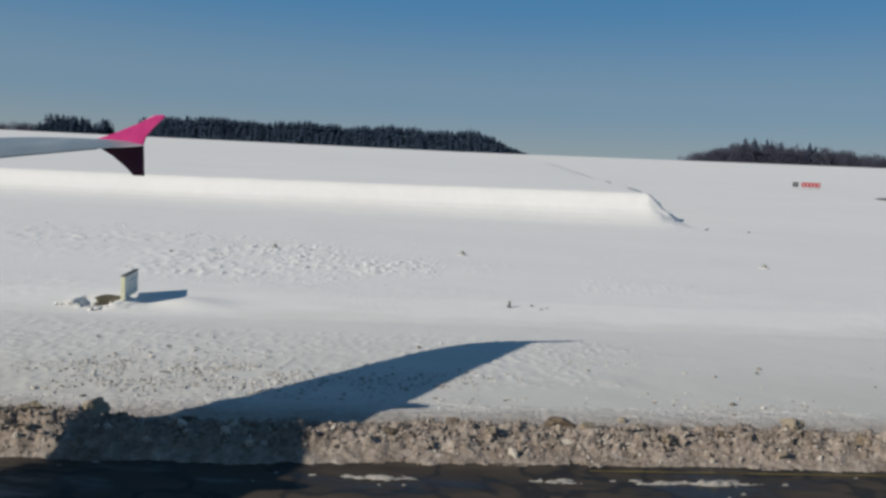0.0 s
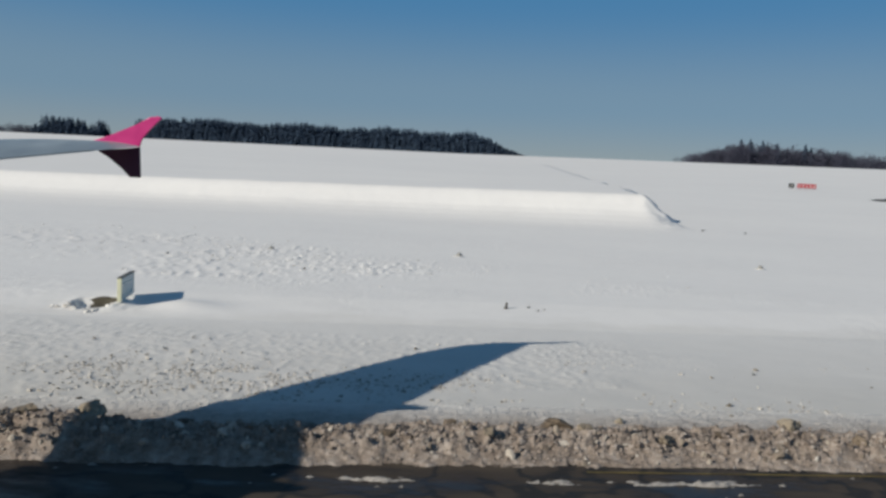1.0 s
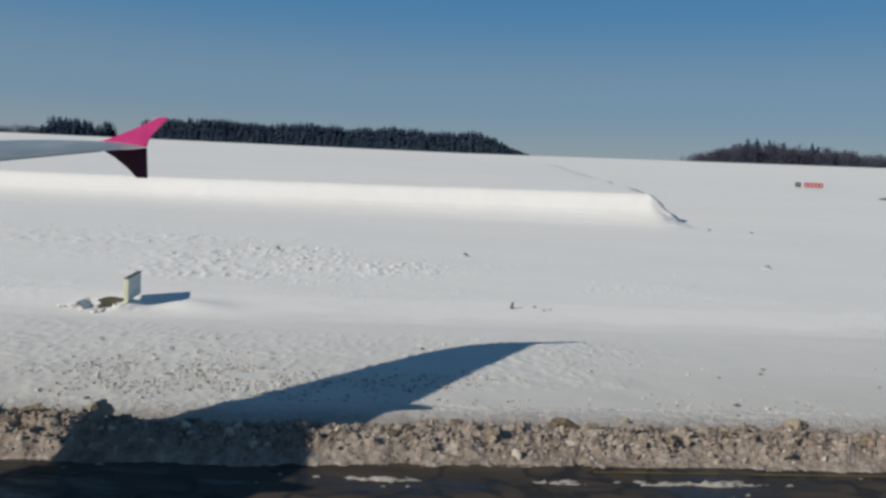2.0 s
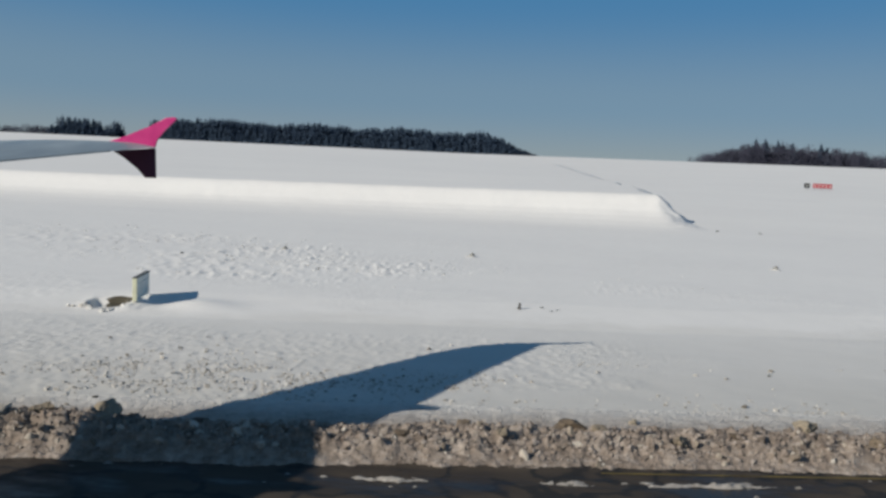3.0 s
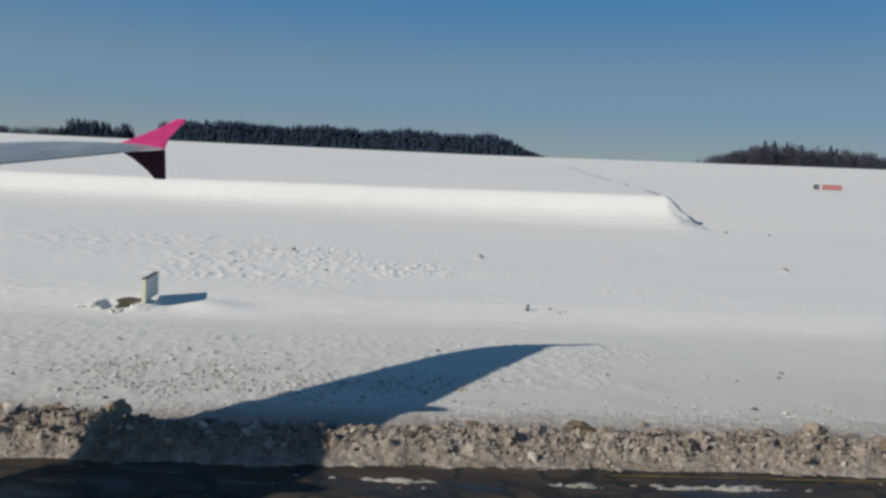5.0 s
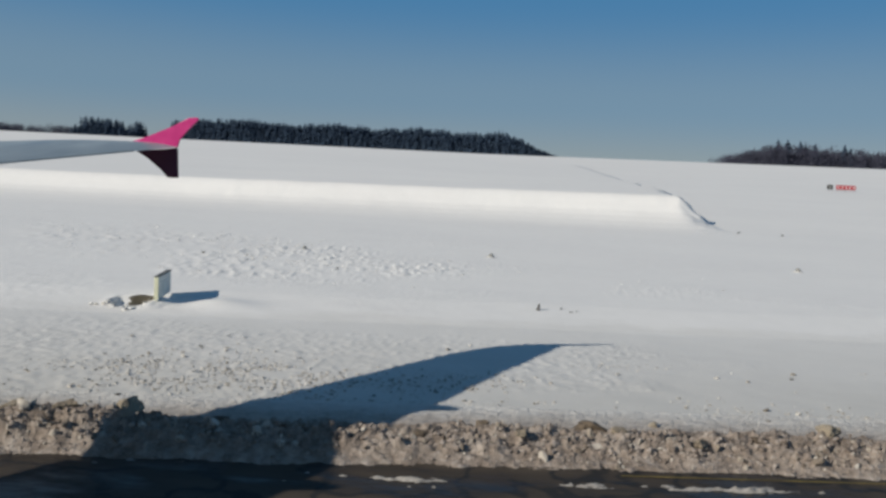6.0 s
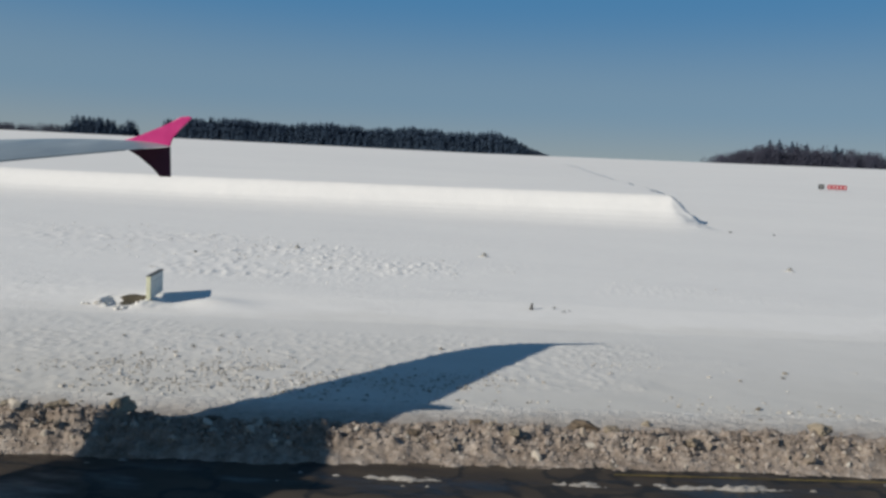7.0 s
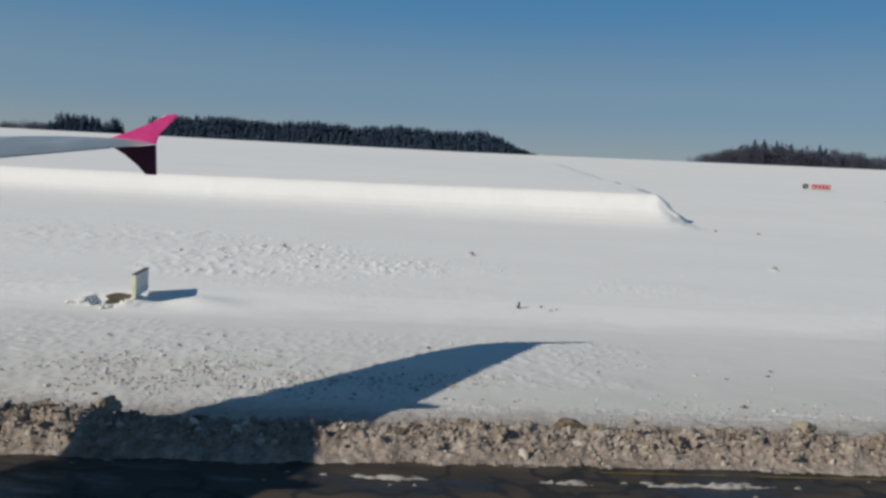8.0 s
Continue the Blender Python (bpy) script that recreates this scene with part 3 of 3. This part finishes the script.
def fuselage_bm():
    """A closed barrel with wall thickness; the cabin window at the eye is cut through."""
    bm = bmesh.new()
    ring_x = [-20, -18, -16, -14, -12, -10, -8, -6, -4, -2, -0.14, 0.14, 2, 4, 6, 7]
    angles = [math.radians(v) for v in (3.0, 12.5)] + [math.radians(12.5 + 350.5 * k / 60) for k in range(1, 60)] + [math.radians(363.0 - 3.5)]
    for radius in (HULL_R, HULL_R - 0.06):
        grid = [[bm.verts.new(Vector((x, HULL_Y + radius * math.cos(a), HULL_Z + radius * math.sin(a))) + OFF) for a in angles] for x in ring_x]
        for i in range(len(ring_x) - 1):
            for j in range(len(angles)):
                if ring_x[i] == -0.14 and j == 0:
                    continue
                k = (j + 1) % len(angles)
                bm.faces.new((grid[i][j], grid[i + 1][j], grid[i + 1][k], grid[i][k]))
        bm.faces.new(grid[0])
        bm.faces.new(grid[-1])
    return bm


hull = part("fuselage", fuselage_bm(), HULL_WHITE, aircraft, "white fuselage barrel", smooth=True)
PANE = paint_material("dark_cabin_pane", (0.02, 0.022, 0.025), 0.12, 0.05)


def cabin_window(x):
    bm = bmesh.new()
    ring = []
    for k in range(24):
        a = k * 6.2832 / 24
        u, w = math.copysign(abs(math.cos(a)) ** 0.6, math.cos(a)) * 0.115, math.copysign(abs(math.sin(a)) ** 0.6, math.sin(a)) * 0.165
        th = math.radians(7.7) + w / HULL_R
        ring.append([bm.verts.new(Vector((x + u * f, HULL_Y + rad * math.cos(th if f == 1 else math.radians(7.7) + w * f / HULL_R),
                                          HULL_Z + rad * math.sin(th if f == 1 else math.radians(7.7) + w * f / HULL_R))) + OFF)
                     for f, rad in ((1.22, HULL_R + 0.002), (1.0, HULL_R + 0.012))])
    for k in range(24):
        j = (k + 1) % 24
        bm.faces.new((ring[k][0], ring[j][0], ring[j][1], ring[k][1]))
    bm.faces.new([v[1] for v in ring])
    part("cabin_window", bm, PANE, hull)


for k in range(-22, 12):
    if k:
        cabin_window(0.533 * k)
for x, y in ((-13.2, 1.0), (-13.2, -4.8)):
    part("gear_leg", tube_bm(0.12, 0.12, Vector((x, y, 0.45)) + OFF, Vector((x, max(y, -3.2), 3.0)) + OFF), STEEL, aircraft)
    for dx in (-0.45, 0.45):
        w = part("gear_wheel", tube_bm(0.56, 0.56, Vector((x, y + dx - 0.18, 0.46)) + OFF, Vector((x, y + dx + 0.18, 0.46)) + OFF, 32), RUBBER, aircraft)


# ---- the sign on the far field ----
def far_sign(x, y):
    z = float(land(x, y))
    s = tagged(new("runway_sign"), "low red airfield sign with a black panel standing in snow", "airfield sign")
    s.location = (x, y, z)
    part("red_panel", box_bm((3.3, 0.18, 0.78), (0.75, 0, 0.66), 0.03), SIGN_RED, s, "red sign panel with pale characters")
    part("black_panel", box_bm((0.95, 0.18, 0.78), (-1.95, 0, 0.66), 0.03), SIGN_BLACK, s, "black sign panel with a pale character")
    for k in range(5):
        part("character", box_bm((0.15, 0.03, 0.40), (-0.55 + 0.65 * k, -0.10, 0.66)), SIGN_WHITE, s)
    part("character", box_bm((0.40, 0.03, 0.12), (-1.95, -0.10, 0.66)), SIGN_WHITE, s)
    for dx in (-2.2, -1.7, -0.6, 0.7, 2.1):
        part("leg", tube_bm(0.04, 0.04, (dx, 0, -0.2), (dx, 0, 0.3), 8), STEEL, s)


far_sign(61.5, 141.0)


# ---- sign seen from its end, in a dug-out hollow ----
def near_sign(x, y):
    z = 0.02
    s = tagged(new("taxiway_sign"), "grey sheet-metal airfield sign with dark lid standing in dug-out snow", "airfield sign")
    s.matrix_world = pose(x, y, z, 0, 0, 10.0)
    part("panel", box_bm((0.11, 1.6, 0.66), (0, 0.85, 0.53), 0.012), PANEL_GREY, s, "weathered grey back panel")
    part("end_cap", box_bm((0.125, 0.05, 0.68), (0, 0.02, 0.53), 0.008), PANEL_EDGE, s, "pale cream end cap")
    part("lid", box_bm((0.145, 1.7, 0.03), (0, 0.85, 0.885), 0.008), PANEL_LID, s, "dark overhanging lid")
    for dy in (0.15, 0.85, 1.55):
        part("leg", tube_bm(0.035, 0.035, (0, dy, -0.3), (0, dy, 0.14), 8), STEEL, s)
    for dz in (0.32, 0.68):
        part("rib", box_bm((0.02, 1.5, 0.03), (0.064, 0.85, dz), 0.004), PANEL_GREY, s)


near_sign(-9.72, 22.6)


def patch(name, x, y, rx, ry, rise, mat, seed, label, category):
    """A low uneven heap or bare patch, lying on the field."""
    rr = np.random.default_rng(seed)
    verts, faces = [], []
    rings, seg = 7, 26
    wob = 1 + 0.35 * np.array([float(fbm(np.cos(a) * 1.3 + seed, np.sin(a) * 1.3, 3)) for a in np.linspace(0, 6.283, seg, endpoint=False)])
    for k in range(rings + 1):
        f = k / rings
        for i in range(seg):
            a = i * 6.283 / seg
            px, py = x + rx * f * wob[i] * math.cos(a), y + ry * f * wob[i] * math.sin(a)
            h = float(land(px, py)) + rise * (1 - f * f) * (0.5 + 0.9 * rr.random()) + 0.012 - (0.06 if k == rings else 0)
            verts.append((px, py, h))
    for k in range(rings):
        for i in range(seg):
            j = (i + 1) % seg
            faces.append((k * seg + i, k * seg + j, (k + 1) * seg + j, (k + 1) * seg + i))
    return tagged(new(name, mesh_of(name, verts, faces, mat, smooth=True)), label, category, kind="stuff")


patch("bare_soil", -10.45, 23.2, 0.66, 0.55, 0.05, SOIL, 3, "olive-brown bare soil dug free of snow beside the sign", "bare soil")


patch("earth_heap", 69.2, 118.0, 6.5, 5.0, 0.6, MARKER_DARK, 9, "dark heap of bare earth on the far snow field", "earth heap")


# ---- clods thrown out of the plough ----
def clod(name, x, y, z, size, mat, seed, label, group):
    rr = np.random.default_rng(seed)
    bm = bmesh.new()
    bmesh.ops.create_icosphere(bm, subdivisions=3, radius=1.0)
    off = rr.random(3) * 50
    flat = 0.55 + 0.25 * rr.random()
    cuts = [(Vector(rr.normal(size=3)).normalized(), rr.uniform(0.45, 0.75)) for _ in range(8)]
    for v in bm.verts:
        p = Vector(v.co)
        for c, reach in cuts:
            p -= c * max(0.0, p.dot(c) - reach)
        d = 0.25 * noise.noise(p * 1.4 + Vector(off)) + 0.28 * noise.noise(p * 3.4 + Vector(off)) + 0.20 * noise.noise(p * 8.0 + Vector(off))
        v.co = p * (1 + d)
        v.co.z *= flat
    me = bpy.data.meshes.new(name)
    bm.to_mesh(me)
    bm.free()
    me.materials.append(mat)
    ob = new(name, me)
    ob.matrix_world = pose(x, y, z + size * 0.30, 0, 0, rr.random() * 360) @ Matrix.Diagonal((size * 1.25, size, size, 1))
    return tagged(ob, label, "snow clod", group)


BROWN_CLOD = clod_material("brown_frozen_clod", False)
ramp_ = [k for k in BROWN_CLOD.node_tree.nodes if k.type == "VALTORGB"][0].color_ramp.elements
for e_, c_ in zip(ramp_, ((0.10, 0.075, 0.055), (0.16, 0.125, 0.09), (0.24, 0.195, 0.145), (0.42, 0.37, 0.29))):
    e_.color = (*c_, 1)
r = np.random.default_rng(77)
for k, (x, v, size) in enumerate([(1.9, 12.3, 0.22), (2.35, 12.0, 0.11), (5.9, 12.15, 0.17), (3.6, 11.7, 0.12), (4.6, 11.9, 0.10), (-5.6, 12.2, 0.20), (-6.5, 12.0, 0.15),
                                  (0.1, 12.4, 0.11), (-0.9, 11.8, 0.10), (6.9, 11.8, 0.13), (-7.4, 12.2, 0.17), (0.7, 11.7, 0.10), (-4.2, 12.3, 0.11), (5.4, 12.7, 0.09), (3.1, 13.0, 0.08)]):
    y = v + 0.4 + LEAN * x
    clod("frozen_clod", x, y, float(windrow(x, y)), size * 1.15, BROWN_CLOD, 100 + k, "brown frozen clod of soil and snow on the ploughed ridge", "clods on the ploughed ridge")
for k in range(46):
    x, v = r.uniform(-9, 10), 13.5 + 6.5 * r.random() ** 2.2
    y = v + LEAN * x
    clod("snow_clod", x, y, float(land(x, y)), r.uniform(0.028, 0.062), CLOD_ONE, 200 + k, "fist-sized clod of thrown snow lying on the field", "clods on the field")

# crusted, kicked-up patches further out
places, sizes = [], []
for cx, cv, wx, wv, count in ((-12.0, 37.5, 5.5, 5, 900), (-5, 34, 4, 4, 500), (5, 33, 4, 3, 70), (-19, 42, 6, 5, 400)):
    for _ in range(count):
        x, v = cx + wx * r.normal() * 0.6, cv + wv * r.normal() * 0.6
        if v > 27 and v < 58 and fbm(np.array(x * 0.5), np.array(v * 0.5), 3) > 0.05:
            y = v + LEAN * x * float(smooth(80, 30, v))
            sz_ = 0.02 + 0.06 * r.random() ** 3
            places.append((x, y, float(land(x, y)) + sz_ * 0.05))
            sizes.append(sz_)
SNOW_CRUST = clod_material("snow_crust_lumps", True)
for e_, c_ in zip([k for k in SNOW_CRUST.node_tree.nodes if k.type == "VALTORGB"][0].color_ramp.elements, ((0.40, 0.38, 0.35), (0.70, 0.69, 0.67), (0.77, 0.77, 0.76), (0.80, 0.80, 0.79))):
    e_.color = (*c_, 1)
scatter("snow_crust", places, sizes, SNOW_CRUST, 8, "broken crust of kicked-up snow on the field", "snow crust", 0.5)

places, sizes = [], []
for _ in range(30):
    a = 2.2 + r.random() * 3.4
    x, y = -10.15 + 0.95 * math.cos(a) + 0.2 * r.normal(), 22.5 + 0.30 * math.sin(a) + 0.15 * r.normal()
    sz_ = r.uniform(0.03, 0.10)
    places.append((x, y, float(land(x, y)) + sz_ * 0.25))
    sizes.append(sz_)
scatter("dug_snow_lumps", places, sizes, SNOW_CRUST, 9, "lumps of dug-out snow around the sign's foot", "snow lumps", 0.6)


# ---- small things on the field ----
def stake(x, y):
    z = float(land(x, y))
    s = tagged(new("edge_marker"), "short dark edge marker stake standing in snow", "marker stake")
    s.location = (x, y, z)
    part("post", tube_bm(0.045, 0.035, (0, 0, -0.1), (0.02, 0, 0.20), 12), MARKER_DARK, s)
    part("base", tube_bm(0.075, 0.06, (0, 0, -0.05), (0, 0, 0.05), 12), MARKER_DARK, s)


def light_fixture(x, y, size):
    """A low edge light with a cap of snow drifted against it."""
    z = float(land(x, y))
    s = tagged(new("edge_light"), "small grey edge light half buried in drifted snow", "edge light", "edge lights")
    s.location = (x, y, z)
    part("base", tube_bm(size, size * 0.75, (0, 0, -0.05), (0, 0, size * 0.75), 16), DULL_GREY, s)
    bm = bmesh.new()
    bmesh.ops.create_uvsphere(bm, u_segments=14, v_segments=8, radius=size * 0.6, matrix=Matrix.Translation((0, 0, size * 0.6)))
    part("lens_cap", bm, DULL_GREY, s, smooth=True)
    bm = bmesh.new()
    bmesh.ops.create_icosphere(bm, subdivisions=3, radius=1.0)
    for v in bm.verts:
        d = 1 + 0.25 * noise.noise(Vector(v.co) * 1.7 + Vector((x, y, 0)))
        v.co = Vector((v.co.x * size * 1.7 * d - size * 0.2, v.co.y * size * 1.5 * d - size * 0.2, v.co.z * size * 0.28 * d))
    part("snow_drift", bm, CLOD_WHITE, s, "drift of clean snow", smooth=True)


def weed(x, y, size, seed):
    rr = np.random.default_rng(seed)
    z = float(land(x, y))
    verts, faces = [], []
    for _ in range(26):
        a, w = rr.random() * 6.28, size * 0.035
        b = np.array([rr.normal() * size * 0.25, rr.normal() * size * 0.2, -0.02])
        t = b + np.array([math.cos(a) * size * 0.35, math.sin(a) * size * 0.35, size * (0.4 + 0.6 * rr.random())])
        k = len(verts)
        verts += [tuple(b + (w, 0, 0)), tuple(b + (-w, w, 0)), tuple(b + (-w, -w, 0)), tuple(t)]
        faces += [(k, k + 1, k + 3), (k + 1, k + 2, k + 3), (k + 2, k, k + 3)]
    ob = new("weed_tuft", mesh_of("weed_tuft", verts, faces, SOIL))
    ob.location = (x, y, z)
    return tagged(ob, "dry brown weed tuft poking through the snow", "weed", "weed tufts")


stake(1.8, 25.2)
light_fixture(0.3, 38.6, 0.17)
light_fixture(-8.8, 37.6, 0.15)
light_fixture(15.5, 39.5, 0.17)
for k, (x, y, size) in enumerate([(2.55, 25.5, 0.12), (2.85, 25.1, 0.11), (3.05, 25.3, 0.09), (19.8, 62.8, 0.26), (23.0, 62.2, 0.22), (4.2, 13.3, 0.16), (4.35, 13.2, 0.13),
                                  (-2.0, 14.6, 0.09), (7.2, 18.2, 0.10),  (-6.0, 31.5, 0.14), (-12.5, 34.0, 0.16), (-6.6, 17.9, 0.12), (-6.4, 19.3, 0.10), (-6.1, 17.2, 0.07)]):
    weed(x, y, size, 300 + k)

# slush and ice on the tarmac
SLUSH = clod_material("grey_slush", False)
for e_, c_ in zip([k for k in SLUSH.node_tree.nodes if k.type == "VALTORGB"][0].color_ramp.elements, ((0.30, 0.29, 0.28), (0.36, 0.345, 0.33), (0.40, 0.385, 0.37), (0.44, 0.425, 0.41))):
    e_.color = (*c_, 1)


def slush_height(x, y):
    v = y - LEAN * x
    w = v + 0.05 * fbm(x * 1.1, v * 0 + 2, 4) + 0.03 * fbm(x * 5.0, v * 6.0, 3)
    lie = 0.8 * fbm(x * 1.2, v * 9.0, 5, 0.75) - 1.2 + 0.3 * fbm(x * 0.22, v * 0 + 6, 2)
    lie = lie + 1.5 * np.exp(-((w - FOOT + 0.50) / 0.11) ** 2) * smooth(6.5, 3.0, x) * smooth(-2.6, -0.6, x)
    return -0.104 + np.clip(0.035 * lie, -0.03, 0.03) + np.where(lie > 0, 0.035 * np.abs(fbm(x * 5, v * 8, 4, 0.65)), 0)


slush = sheet("road_slush", axis((-13, 13.01, 0.05)), axis((10.3, 11.4, 0.022)), slush_height, SLUSH)
tagged(slush, "streaks of grey slush and ice on wet tarmac", "slush", kind="stuff")
